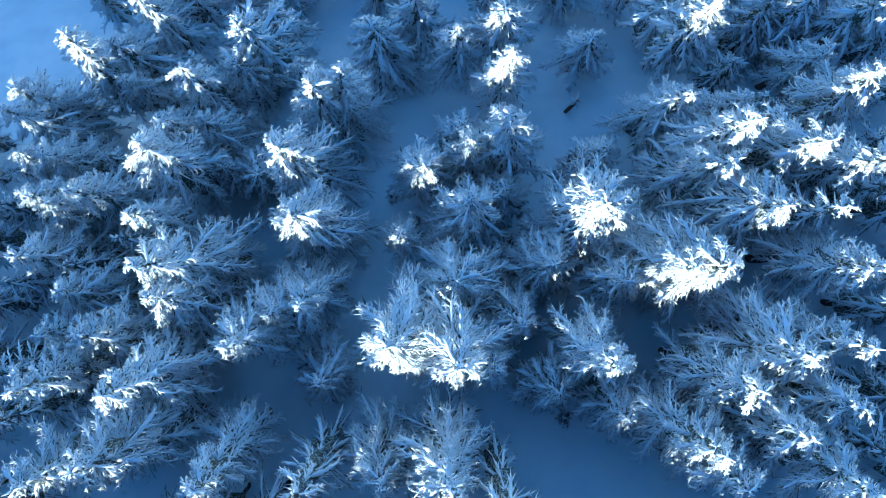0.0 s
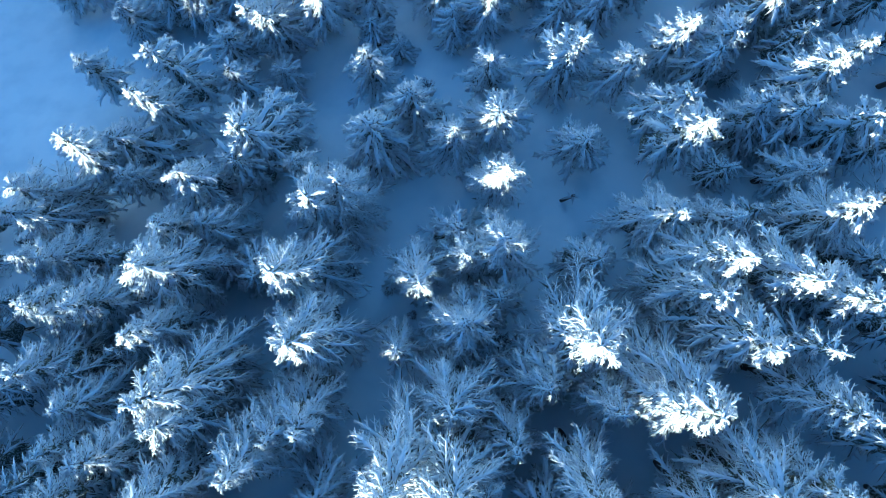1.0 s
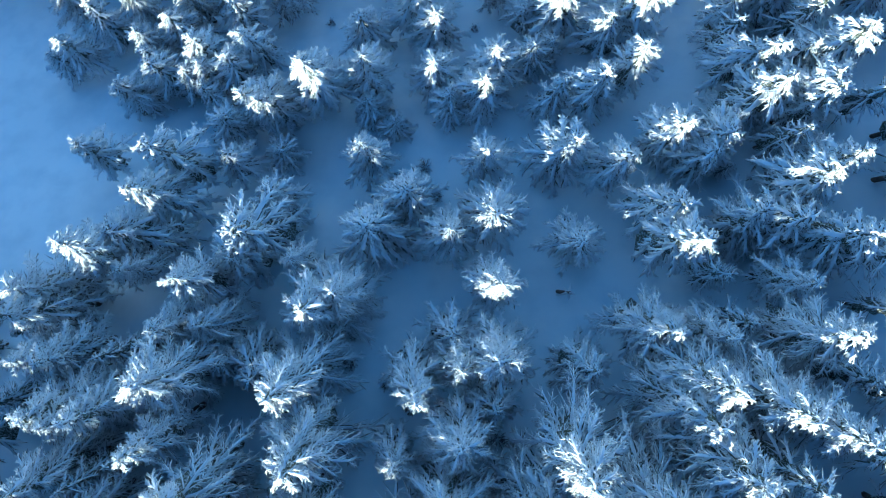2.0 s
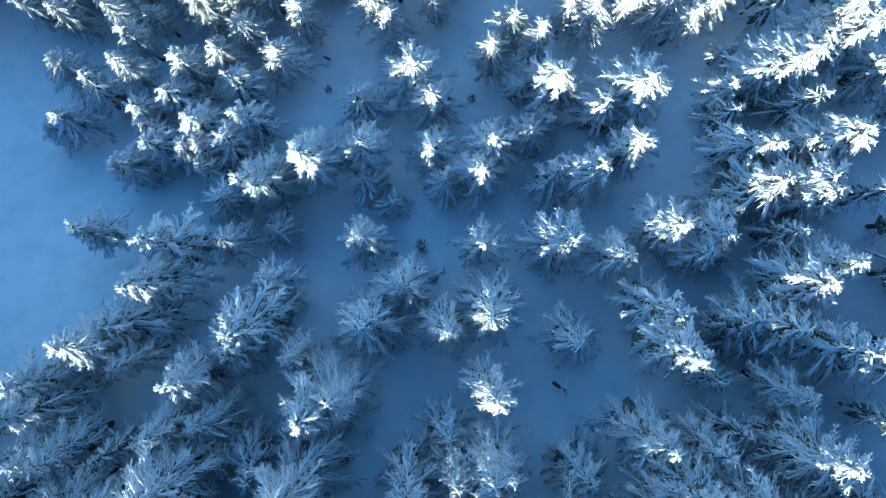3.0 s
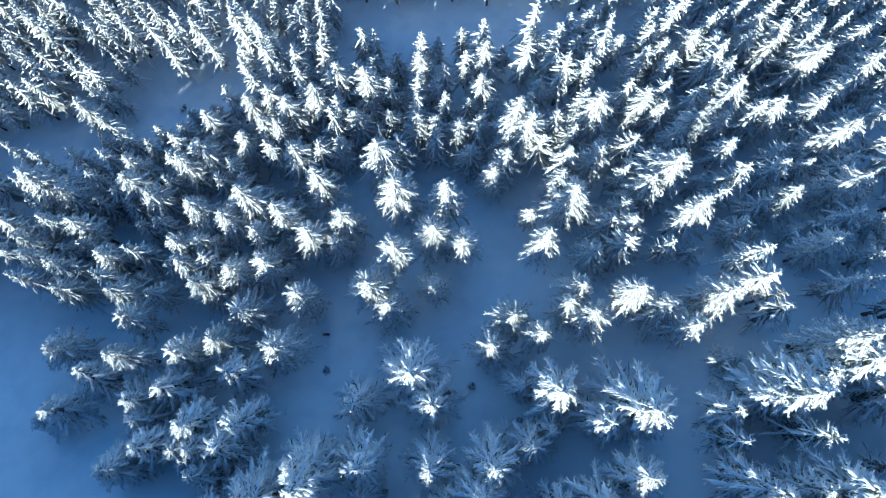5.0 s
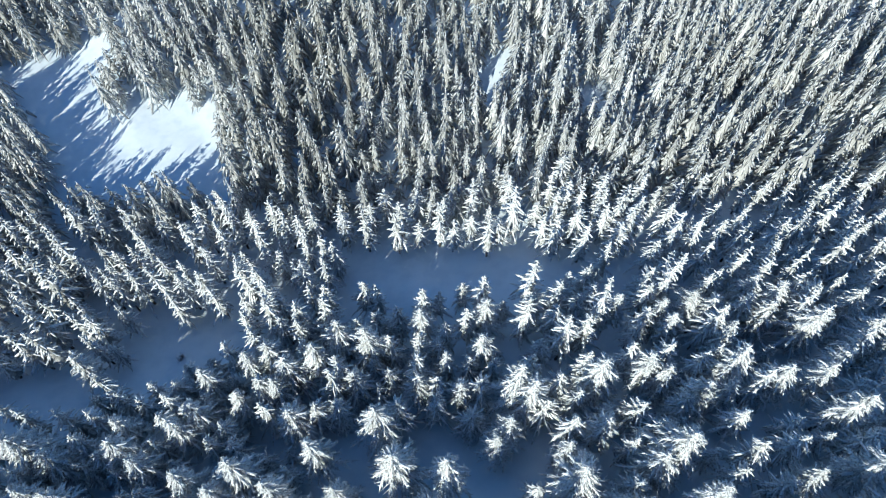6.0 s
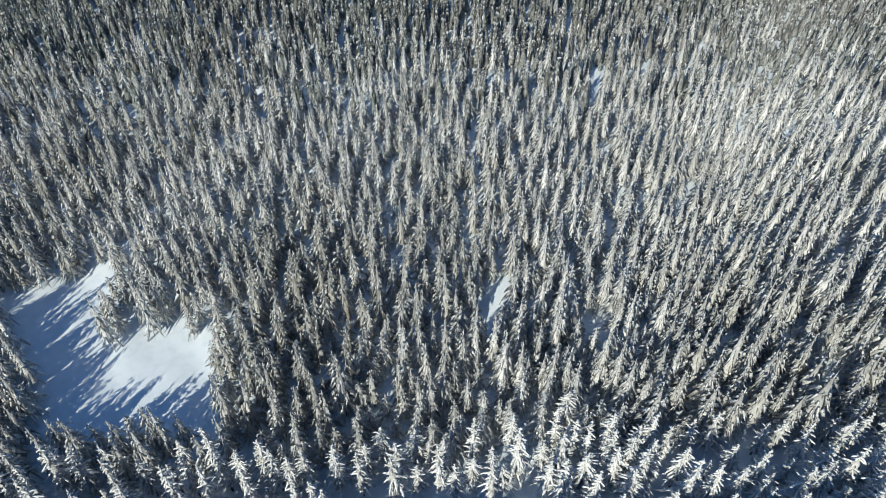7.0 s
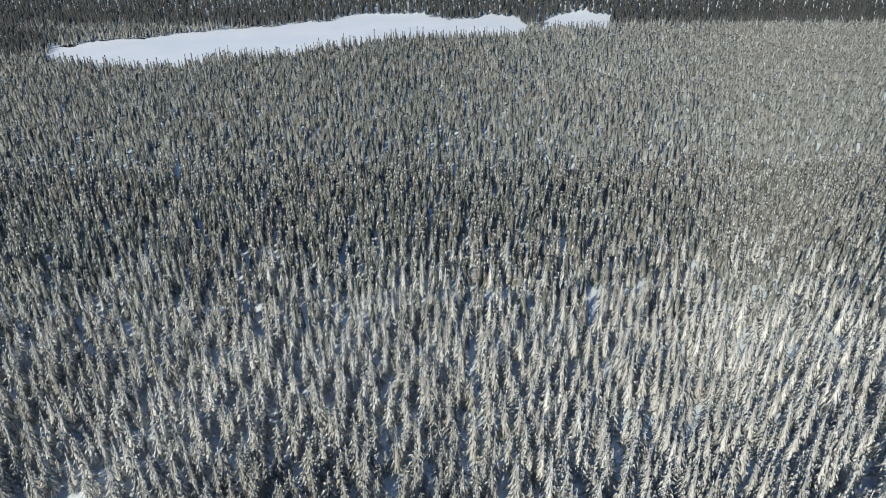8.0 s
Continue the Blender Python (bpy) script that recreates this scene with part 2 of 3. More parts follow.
# ---- spruces ----
class Soup:
    """Gathers small pointed bodies into one triangle mesh."""

    def __init__(self):
        self.points, self.faces, self.slots = [], [], []

    def finger(self, a, b, wide, thick, slot=0, swell=0.5):
        """A spike from a to b: widest at swell, with its third edge above (thick > 0) or below (thick < 0)."""
        a, b = np.asarray(a, float), np.asarray(b, float)
        way = b - a
        side = np.array([way[1], -way[0], 0.0])
        size = np.linalg.norm(side)
        side = side / size if size > 1e-6 else np.array([1.0, 0, 0])
        middle = a + way * swell
        up = np.cross(side, way)
        up /= max(np.linalg.norm(up), 1e-6)
        if size < 1e-6:
            up = np.array([0, 1.0, 0])
        n = len(self.points)
        self.points += [a, middle + side * wide - up * abs(thick) * 0.3 * (1 if thick > 0 else -1), middle - side * wide - up * abs(thick) * 0.3 * (1 if thick > 0 else -1), middle + up * thick, b]
        turn = [(0, 1, 3), (0, 3, 2), (0, 2, 1), (4, 3, 1), (4, 2, 3), (4, 1, 2)]
        self.faces += [(n + i, n + j, n + k) for i, j, k in turn]
        self.slots += [slot] * 6

    def twig(self, a, b, wide, thick, slot=0):
        """A spray that tapers from its root a to its tip b, open where it sits in the limb."""
        a, b = np.asarray(a, float), np.asarray(b, float)
        way = b - a
        side = np.array([way[1], -way[0], 0.0])
        side /= max(np.linalg.norm(side), 1e-6)
        up = np.cross(side, way)
        up /= max(np.linalg.norm(up), 1e-6)
        root, n = a + way * 0.12, len(self.points)
        self.points += [root + side * wide - up * 0.3 * thick, root - side * wide - up * 0.3 * thick, root + up * thick, b]
        self.faces += [(n + 3, n + 2, n), (n + 3, n + 1, n + 2), (n + 3, n, n + 1)]
        self.slots += [slot] * 3

    def ridge(self, points, wides, thick, slot=0):
        """A three-sided bolster of snow or needles laid along a bent limb, pointed at its end."""
        n, up = len(self.points), np.array([0, 0, 1.0])
        for i, p in enumerate(points[:-1]):
            way = points[i + 1] - p
            side = np.array([way[1], -way[0], 0.0])
            side /= max(np.linalg.norm(side), 1e-6)
            self.points += [p + side * wides[i] - up * 0.3 * thick, p - side * wides[i] - up * 0.3 * thick, p + up * thick]
        self.points.append(points[-1])
        for i in range(len(points) - 2):
            a = n + 3 * i
            for j, k in ((0, 2), (2, 1), (1, 0)) if thick < 0 else ((0, 2), (2, 1)):
                self.faces += [(a + j, a + k, a + k + 3), (a + j, a + k + 3, a + j + 3)]
                self.slots += [slot] * 2
        a = n + 3 * (len(points) - 2)
        self.faces += [(a, a + 2, a + 3), (a + 2, a + 1, a + 3), (a + 1, a, a + 3)]
        self.slots += [slot] * 3

    def pole(self, rings, sides=6, slot=0):
        """A tapered round pole through (x, y, z, radius) rings, closed at its end."""
        n = len(self.points)
        for x, y, z, r in rings:
            self.points += [np.array([x + r * math.cos(6.2832 * k / sides), y + r * math.sin(6.2832 * k / sides), z]) for k in range(sides)]
        for i in range(len(rings) - 1):
            for k in range(sides):
                a, b = n + i * sides + k, n + i * sides + (k + 1) % sides
                self.faces += [(a, b, b + sides), (a, b + sides, a + sides)]
                self.slots += [slot] * 2
        last = n + (len(rings) - 1) * sides
        for k in range(1, sides - 1):
            self.faces.append((last, last + k, last + k + 1))
            self.slots.append(slot)

    def mesh(self, name, materials, smooth=False):
        return mesh_from(name, self.points, self.faces, materials, self.slots, smooth)

    def arrays(self):
        return np.array(self.points), np.array(self.faces), np.array(self.slots)


def limbs(seed, tall, reach, bare, whorls, per_whorl):
    """The limbs of a spruce: start, heading, length, rise at the trunk and drop at the end."""
    rnd = random.Random(seed)
    heavy = rnd.uniform(0, 6.28)
    for i in range(whorls):
        s = bare + (0.985 - bare) * ((i + rnd.uniform(-0.3, 0.3)) / (whorls - 1)) ** 0.85 if i else bare
        s = min(max(s, bare), 0.985)
        t = (1 - s) / (1 - bare)
        length = reach * (0.06 + 0.98 * t ** 0.62) * (0.75 if t > 0.9 else 1.0)
        count = per_whorl if t > 0.15 else per_whorl - 1
        first = rnd.uniform(0, 6.28)
        for k in range(count):
            if rnd.random() < 0.08:
                continue
            heading = first + 6.2832 * k / count + rnd.uniform(-0.3, 0.3)
            own = length * rnd.uniform(0.55, 1.3) * (1 + 0.18 * math.cos(heading - heavy))
            rise = 0.35 * (1 - t) - 0.25 * t + rnd.uniform(-0.1, 0.1)
            yield rnd, s * tall + rnd.uniform(-0.2, 0.2), heading, own, rise, rnd.uniform(0.3, 0.65)


def along(z, heading, length, rise, drop, u, crook=0.0):
    out = length * u
    a = heading + crook * u
    return np.array([math.cos(a) * out, math.sin(a) * out, z + length * (rise * u - drop * u * u)])


def spruce_soups(seed, tall=15.0, reach=2.5, bare=0.2, whorls=13, per_whorl=6, snowy=1.0, pairs=6, fine=0, tiers=9, bow=0.25, gauge=1.0):
    trunk, crown, snow = Soup(), Soup(), Soup()
    rnd = random.Random(seed + 99)
    turn = rnd.uniform(0, 6.28)
    lean = bow * math.cos(turn), bow * math.sin(turn)
    thick = 0.016 * tall
    trunk.pole([(lean[0] * u * u, lean[1] * u * u, tall * u - (0.5 if u == 0 else 0), thick * (1 - u) ** 0.8 + 0.012) for u in (0, 0.03, 0.15, 0.4, 0.7, 0.97)], 7)
    for rnd, z, heading, length, rise, drop in limbs(seed, tall, reach, bare, whorls, per_whorl):
        crook = rnd.uniform(-0.3, 0.3)
        shift = np.array([lean[0] * (z / tall) ** 2, lean[1] * (z / tall) ** 2, 0])
        at = lambda u: along(z, heading, length, rise, drop, u, crook) + shift
        load = gauge * snowy * rnd.uniform(0.75, 1.25)
        wide = (0.085 + 0.02 * length) * load
        # the needled limb below and the bolster of snow along its back
        low = np.array([0, 0, 0.06])
        crown.ridge([at(0.0) - low, at(0.5) - low, at(1.04) - low], [wide * 1.25, wide * 1.35], -0.13)
        stops = (0.05, 0.3, 0.55, 0.8, 1.03) if length > 1.2 else (0.05, 0.45, 1.03)
        swells = [wide * rnd.uniform(0.6, 1.2) for _ in stops[:-1]]
        snow.ridge([at(u) + (0, 0, 0.03 * rnd.uniform(-1, 1)) for u in stops], swells, 0.12 * load)
        count = pairs if length > 1.3 else min(pairs, max(3, pairs - 2)) if length > 0.6 else min(pairs, 2)
        for n in range(count):
            u = 0.16 + 0.78 * (n + rnd.uniform(0, 0.6)) / count
            for hand in (-1, 1):
                root = at(u)
                aim = heading + crook * u + hand * rnd.uniform(0.4, 0.8)
                size = (length * (0.4 - 0.3 * u) + 0.16) * rnd.uniform(0.6, 1.4)
                tip = root + np.array([math.cos(aim) * size, math.sin(aim) * size, -size * rnd.uniform(0.15, 0.6)])
                if (2 * n + hand) % 4 == 1:
                    crown.twig(root - (0, 0, 0.05), tip - (0, 0, 0.08), 0.075, -0.10)
                if rnd.random() < 0.92 * min(1, snowy):
                    snow.twig(root, tip, 0.085 * load, 0.08 * load)
                    for k in range(fine):
                        v, side = rnd.uniform(0.25, 0.7), rnd.choice((-1, 1))
                        fork = root + (tip - root) * v
                        reach_out = (size * 0.36 + 0.07) * rnd.uniform(0.7, 1.2)
                        end = fork + np.array([math.cos(aim + side * 0.7) * reach_out, math.sin(aim + side * 0.7) * reach_out, -reach_out * rnd.uniform(0.1, 0.6)])
                        snow.twig(fork, end, 0.06 * load, 0.055 * load)
    # the dense needles round the stem, tier by tier
    own = random.Random(seed + 7)
    for i in range(tiers):
        s = bare + 0.02 + (0.92 - bare) * i / (tiers - 1)
        r, z = 0.42 * reach * ((1 - s) / (1 - bare)) ** 0.68, s * tall
        n, dx, dy = len(crown.points), lean[0] * s * s, lean[1] * s * s
        for k in range(6):
            a, out = 1.0472 * (k + 0.5 * (i % 2)) + own.uniform(-0.3, 0.3), r * own.uniform(0.6, 1.35)
            crown.points.append(np.array([dx + out * math.cos(a), dy + out * math.sin(a), z - out * own.uniform(0.3, 0.8)]))
        crown.points.append(np.array([dx, dy, z + 1.1 * r + 0.3]))
        crown.faces += [(n + k, n + (k + 1) % 6, n + 6) for k in range(6)]
        crown.slots += [0] * 6
    # rime along the stem
    low, high = (bare + 0.01) * tall, 0.96 * tall
    snow.finger((lean[0] * bare ** 2, lean[1] * bare ** 2 + 0.1, low), (lean[0] * 0.92, lean[1] * 0.92, high), 0.2, 0.22, 0, 0.3)
    snow.finger((lean[0], lean[1], tall * 0.955), (lean[0] + 0.05, lean[1], tall * 1.035), 0.08, 0.11)
    snow.finger((lean[0], lean[1], tall * 0.9), (lean[0] + 0.12, lean[1] - 0.1, tall * 0.98), 0.15, 0.16)
    return trunk, crown, snow


def part(name, mesh, parent, label=""):
    ob = new(name, mesh)
    ob.parent = parent
    return tagged(ob, label)


def build_spruce(name, label, seed, leaves=None, caps=None, **shape):
    trunk, crown, snow = spruce_soups(seed, **shape)
    tree = tagged(new(name), label, "tree")
    part("trunk", trunk.mesh("trunk", [BARK], True), tree, "dark bare spruce trunk")
    part("crown", crown.mesh("crown", [leaves or NEEDLES]), tree, "dark green needled limbs")
    part("snow_load", snow.mesh("snow_load", [caps or BRANCH_SNOW], True), tree, "white snow and rime on the limbs")
    return tree


# listed trees: x, y, height
STAND_A = [
    (-25.1, -14.3, 18.9), (-4.4, -14.1, 15.1), (-14.6, -13.7, 18.9), (-20.5, -13.6, 19.3), (0.2, -12.9, 19.1), (16.5, -12.5, 16.4),
    (21.5, -11.9, 18.0), (20.1, -11.3, 17.2), (14.6, -11.1, 18.3), (12.0, -10.7, 11.1), (7.6, -10.3, 9.4), (-9.1, -10.1, 9.4),
    (-20.0, -8.9, 22.4), (-26.5, -8.8, 21.0), (22.2, -8.6, 17.1), (17.4, -8.1, 18.2), (-24.0, -7.5, 17.5), (2.7, -7.2, 14.1),
    (20.9, -6.8, 18.1), (1.1, -6.6, 22.8), (-2.6, -6.6, 22.2), (10.1, -6.5, 19.9), (-28.8, -6.3, 16.1), (-13.8, -6.0, 18.2),
    (23.2, -5.5, 18.0), (5.9, -4.5, 13.2), (-28.8, -4.3, 15.4), (-11.9, -4.2, 16.0), (-18.9, -4.0, 19.6), (-10.3, -2.9, 16.9),
]
STAND_B = [
    (0.7, -2.4, 17.0), (12.5, -2.2, 14.9), (6.7, -1.9, 12.9), (17.1, -1.1, 19.5), (9.4, -1.1, 12.1), (15.5, -1.0, 18.7),
    (-32.1, -0.9, 17.9), (25.2, -0.8, 18.0), (-18.7, -0.7, 23.2), (16.4, 0.4, 14.9), (-3.4, 0.9, 12.8), (-10.8, 2.2, 19.9),
    (-23.2, 2.4, 19.4), (-33.1, 2.6, 16.2), (10.7, 2.7, 21.0), (2.3, 2.7, 16.7), (21.5, 3.7, 19.0), (-28.6, 4.2, 18.9),
    (5.1, 4.2, 10.6), (-32.9, 4.6, 18.0), (27.6, 5.9, 17.8), (19.2, 6.1, 17.8), (-22.8, 6.8, 21.6), (-12.0, 6.9, 21.8),
    (24.7, 7.3, 18.7), (-17.1, 7.5, 11.1), (-2.4, 7.5, 17.3), (-19.3, 7.6, 9.3), (12.9, 7.8, 10.7), (2.2, 8.0, 15.4),
]
STAND_C = [
    (-36.8, 8.0, 15.8), (5.9, 8.1, 18.1), (-34.7, 8.4, 16.0), (20.2, 8.6, 20.0), (1.1, 10.0, 11.1), (-21.2, 10.5, 14.5),
    (-24.4, 10.7, 16.4), (29.6, 11.1, 17.1), (22.3, 11.3, 14.2), (17.6, 11.8, 15.0), (-37.5, 12.0, 17.5), (-9.0, 12.7, 17.7),
    (-10.9, 12.8, 19.4), (-38.2, 14.2, 17.4), (5.1, 14.9, 19.6), (-22.7, 15.1, 18.4), (29.8, 15.3, 13.0), (-33.3, 16.8, 20.2), (-31.2, 19.6, 15.5), (-30.2, 16.2, 14.0),
    (-13.5, 16.9, 14.1), (-19.2, 17.6, 14.2), (20.8, 18.9, 18.9), (13.6, 19.1, 11.6), (33.0, 19.2, 15.7), (1.6, 19.4, 14.1),
    (-6.2, 19.9, 16.6), (27.9, 20.0, 13.2), (-17.7, 20.0, 19.4), (30.2, 20.4, 13.8), (5.4, 21.9, 15.5), (20.2, 22.4, 16.7),
]
STAND_D = [
    (33.1, 23.6, 14.8), (-17.9, 23.6, 13.3), (-2.5, 23.9, 14.8), (-29.0, 24.0, 19.5), (35.3, 25.7, 14.0), (18.0, 26.3, 14.2),
    (26.2, 26.6, 12.5), (4.9, 27.4, 12.7), (12.4, 27.4, 15.4), (-27.4, 27.5, 19.2), (-23.1, 27.6, 11.4), (-7.1, 28.4, 14.6),
    (26.8, 28.7, 14.0), (-39.4, 28.8, 12.9), (23.2, 29.4, 15.3), (-18.3, 29.4, 8.0), (35.7, 31.3, 14.0), (-4.8, 32.5, 5.5),
    (36.4, 32.6, 14.0), (31.8, 33.1, 14.6), (-24.5, 33.1, 11.0), (1.8, 34.3, 9.8), (12.8, 34.7, 11.2), (17.4, 34.8, 14.6),
    (-7.9, 34.8, 7.9), (-19.4, 35.3, 15.8), (-19.1, 35.5, 15.8), (5.6, 35.8, 14.2), (-27.0, 36.5, 10.8), (-13.7, 37.4, 19.7),
]
STAND_E = [
    (-38.3, 37.4, 10.2), (21.0, 37.4, 14.0), (39.6, 37.4, 15.7), (36.0, 37.5, 12.5), (-38.0, 37.7, 11.2), (31.5, 37.8, 15.6),
    (-7.8, 38.3, 14.9), (-0.5, 39.0, 13.8), (6.6, 39.0, 15.5), (-14.4, 39.3, 16.6), (-31.6, 39.5, 10.4), (-28.6, 40.1, 12.1),
    (-24.5, 40.3, 14.3), (-34.0, 40.3, 13.0), (11.1, 40.7, 10.7), (-29.1, 42.7, 15.2), (13.7, 42.9, 8.7), (-50.0, 43.0, 8.7),
    (19.6, 43.2, 11.8), (-36.5, 43.4, 10.1), (-22.1, 43.7, 16.1), (32.0, 44.0, 10.9), (-48.3, 44.7, 12.2), (22.4, 44.8, 17.7),
    (-38.3, 45.9, 11.8), (35.8, 46.0, 12.6), (0.6, 46.0, 13.8), (37.3, 46.0, 17.0), (-8.6, 46.0, 13.6), (47.5, 46.6, 16.0),
]
STAND_F = [
    (10.6, 47.2, 9.1), (15.0, 47.2, 15.8), (-33.6, 47.3, 13.3), (39.3, 48.0, 15.8), (-25.0, 48.2, 12.7), (-44.7, 48.3, 14.5),
    (-2.5, 48.8, 18.3), (43.6, 49.2, 19.0), (34.1, 50.1, 8.0), (-40.0, 51.1, 17.3), (-32.3, 51.3, 15.5), (7.2, 51.6, 13.8),
    (43.1, 51.7, 19.0), (-20.1, 52.0, 15.6), (-50.4, 52.7, 14.1), (12.9, 52.9, 15.1), (-28.0, 53.4, 15.2), (29.3, 53.6, 14.2),
    (19.1, 55.2, 15.6), (9.5, 55.3, 14.1), (-41.1, 56.2, 15.2), (27.7, 56.4, 14.3), (16.8, 56.8, 14.1), (-25.6, 57.2, 13.8),
    (-5.1, 57.5, 14.4), (33.8, 57.6, 16.0), (24.7, 58.6, 15.9), (-17.6, 58.9, 14.7), (18.2, 59.2, 15.8), (-8.2, 60.3, 17.9),
]
STAND_G = [
    (0.1, 60.4, 11.8), (-39.4, 60.4, 13.2), (-44.9, 60.6, 15.3), (-53.3, 61.4, 15.4), (-32.1, 61.6, 15.7), (47.0, 63.4, 13.6),
    (-27.7, 63.4, 16.1), (-23.1, 63.9, 16.4), (-5.0, 64.8, 22.0), (-55.1, 64.9, 15.9), (21.2, 64.9, 12.8), (-35.5, 64.9, 15.8),
    (-59.5, 66.2, 16.2), (4.2, 66.3, 15.5), (15.1, 66.4, 18.1), (-48.3, 66.6, 16.0), (0.4, 67.9, 16.8), (-13.9, 67.9, 12.8),
    (-37.2, 68.0, 16.2), (-17.5, 68.2, 17.2), (-33.5, 68.3, 14.9), (26.1, 68.4, 14.7), (33.3, 68.7, 18.6), (-61.5, 68.9, 16.5),
    (24.0, 69.0, 12.7), (-25.9, 69.2, 15.8), (-12.5, 71.2, 17.4), (-54.0, 71.6, 17.4), (46.4, 71.6, 13.0), (25.9, 71.6, 12.9),
]
STAND_H = [
    (14.2, 71.6, 10.0), (-22.3, 71.8, 21.0), (-30.3, 72.1, 17.8), (19.0, 72.2, 18.2), (52.6, 72.5, 16.5), (-59.2, 72.6, 16.9),
    (-3.3, 73.3, 5.3), (29.8, 73.9, 15.2), (1.8, 74.1, 20.8), (-36.1, 74.6, 17.0), (-27.9, 74.9, 21.0), (-5.5, 75.7, 20.0),
    (32.4, 76.1, 19.1), (-16.7, 77.1, 21.0), (-43.9, 77.2, 16.8), (18.6, 77.2, 13.0), (9.3, 78.1, 13.3), (-59.0, 78.1, 15.9),
    (-48.5, 79.5, 16.8), (23.5, 79.6, 15.2), (-63.1, 79.6, 20.4), (54.6, 80.7, 18.5), (10.9, 81.0, 15.2), (-55.5, 81.0, 15.4),
    (-39.7, 82.3, 18.1), (-7.8, 82.4, 19.5), (5.4, 83.0, 11.6), (35.6, 83.6, 13.2), (-49.3, 83.7, 16.9), (37.8, 84.0, 14.9),
]
STAND_I = [
    (-22.2, 84.1, 17.5), (-14.8, 85.1, 13.9), (14.0, 85.4, 18.7), (-38.2, 85.8, 17.3), (55.2, 86.4, 14.9), (50.1, 86.7, 15.1),
    (12.6, 87.8, 21.0), (4.2, 88.1, 13.7), (34.4, 88.2, 12.7), (-31.8, 88.3, 15.4), (43.2, 88.7, 18.4), (24.5, 88.9, 19.1),
    (-2.4, 89.1, 14.6), (58.5, 89.3, 15.8), (32.0, 89.4, 14.8), (-25.9, 89.9, 15.5), (-28.6, 90.3, 16.2), (-12.4, 90.3, 15.6),
    (-7.2, 91.8, 11.8), (-37.9, 92.0, 17.4), (-24.5, 93.2, 17.3), (44.5, 94.4, 16.5), (64.6, 94.6, 16.4), (-31.7, 95.0, 16.9),
    (-19.2, 95.0, 19.3), (-61.8, 95.6, 16.7), (8.1, 96.2, 16.1), (58.1, 96.3, 17.2), (-10.8, 96.5, 21.0), (-28.9, 97.1, 16.7),
]
STAND_J = [
    (32.4, 97.4, 12.5), (37.8, 97.8, 14.2), (52.5, 99.4, 14.6), (-16.5, 99.6, 18.8), (65.2, 100.1, 16.2), (43.8, 100.5, 15.9),
    (49.4, 100.7, 16.0), (41.6, 101.6, 15.6), (54.7, 101.7, 16.2), (37.5, 101.9, 13.8), (-2.3, 102.0, 16.0), (59.5, 102.2, 16.3),
    (30.7, 103.6, 12.9), (8.7, 103.6, 14.9), (-27.5, 103.7, 14.4), (51.6, 104.6, 15.9), (-6.5, 104.7, 13.1), (59.4, 104.8, 16.0),
    (-63.5, 104.9, 16.4), (45.3, 105.4, 15.5), (46.9, 106.1, 15.6), (21.4, 106.2, 14.3), (28.0, 107.4, 11.5), (55.1, 107.7, 15.7),
    (36.7, 108.5, 14.5), (23.0, 109.0, 14.1), (-80.2, 109.7, 16.3), (5.0, 110.4, 10.8), (27.2, 110.9, 12.8), (29.0, 111.1, 11.5),
]
STAND_K = [
    (-13.2, 111.3, 12.9), (58.3, 112.7, 15.4), (-33.3, 113.8, 18.1), (-49.6, 114.4, 16.4), (-25.1, 114.8, 17.7), (-45.8, 114.8, 16.6),
    (-66.3, 115.2, 16.2), (40.0, 115.6, 13.2), (-37.5, 115.8, 18.8), (-60.2, 116.4, 16.2), (-21.5, 116.9, 15.9), (73.5, 117.0, 15.7),
    (55.0, 117.3, 14.6), (-38.5, 117.6, 17.8), (-64.3, 118.0, 16.2), (-27.6, 118.2, 14.4), (48.0, 119.0, 14.6), (65.9, 119.1, 15.5),
    (52.2, 119.3, 13.8), (-54.7, 119.7, 16.2), (34.5, 120.4, 12.9), (-31.3, 120.5, 14.5), (-71.9, 120.8, 16.1), (-45.8, 121.0, 16.5),
    (-77.8, 121.2, 16.0), (-83.3, 122.0, 16.1), (43.5, 123.4, 14.8), (-58.9, 123.7, 16.0), (-69.1, 123.8, 16.0), (-78.8, 124.6, 16.0),
]
STAND_L = [
    (27.2, 124.9, 13.7), (32.8, 125.2, 14.2), (39.1, 125.3, 14.6), (12.5, 126.0, 10.0), (73.3, 127.4, 15.6), (7.1, 127.7, 10.8),
    (-19.3, 129.2, 13.2), (-28.4, 129.3, 15.1), (20.6, 130.4, 10.0), (-25.6, 130.5, 14.6), (-58.7, 130.6, 15.7), (1.6, 131.0, 13.5),
    (-39.2, 131.4, 15.9), (-13.9, 132.0, 12.5), (-87.8, 133.7, 15.9), (-4.1, 134.1, 13.5), (-35.0, 134.1, 15.6), (-51.7, 134.6, 15.8),
    (-78.6, 134.8, 15.6), (-68.0, 135.0, 15.1), (-10.5, 135.4, 13.9), (15.2, 135.8, 13.0), (-48.3, 138.9, 14.1), (26.1, 139.6, 13.8),
    (-65.8, 142.5, 13.6),
]

used = set()


def stand_at(tree, x, y, tall, turn, stretch=1.0, nominal=15.0):
    """The tree itself, or a copy of it once it stands, scaled from its nominal height to a place of the slope."""
    k = tall / nominal
    w = stretch * min(1.3, 0.4 + 0.74 * k)
    m = Matrix.LocRotScale((x, y, float(terrain(x, y)) - 0.15), Euler((0, 0, turn)), (w, w, k))
    if tree.name not in used:
        used.add(tree.name)
        tree.matrix_basis = m
        return tree
    return copy_thing_at(tree, m)


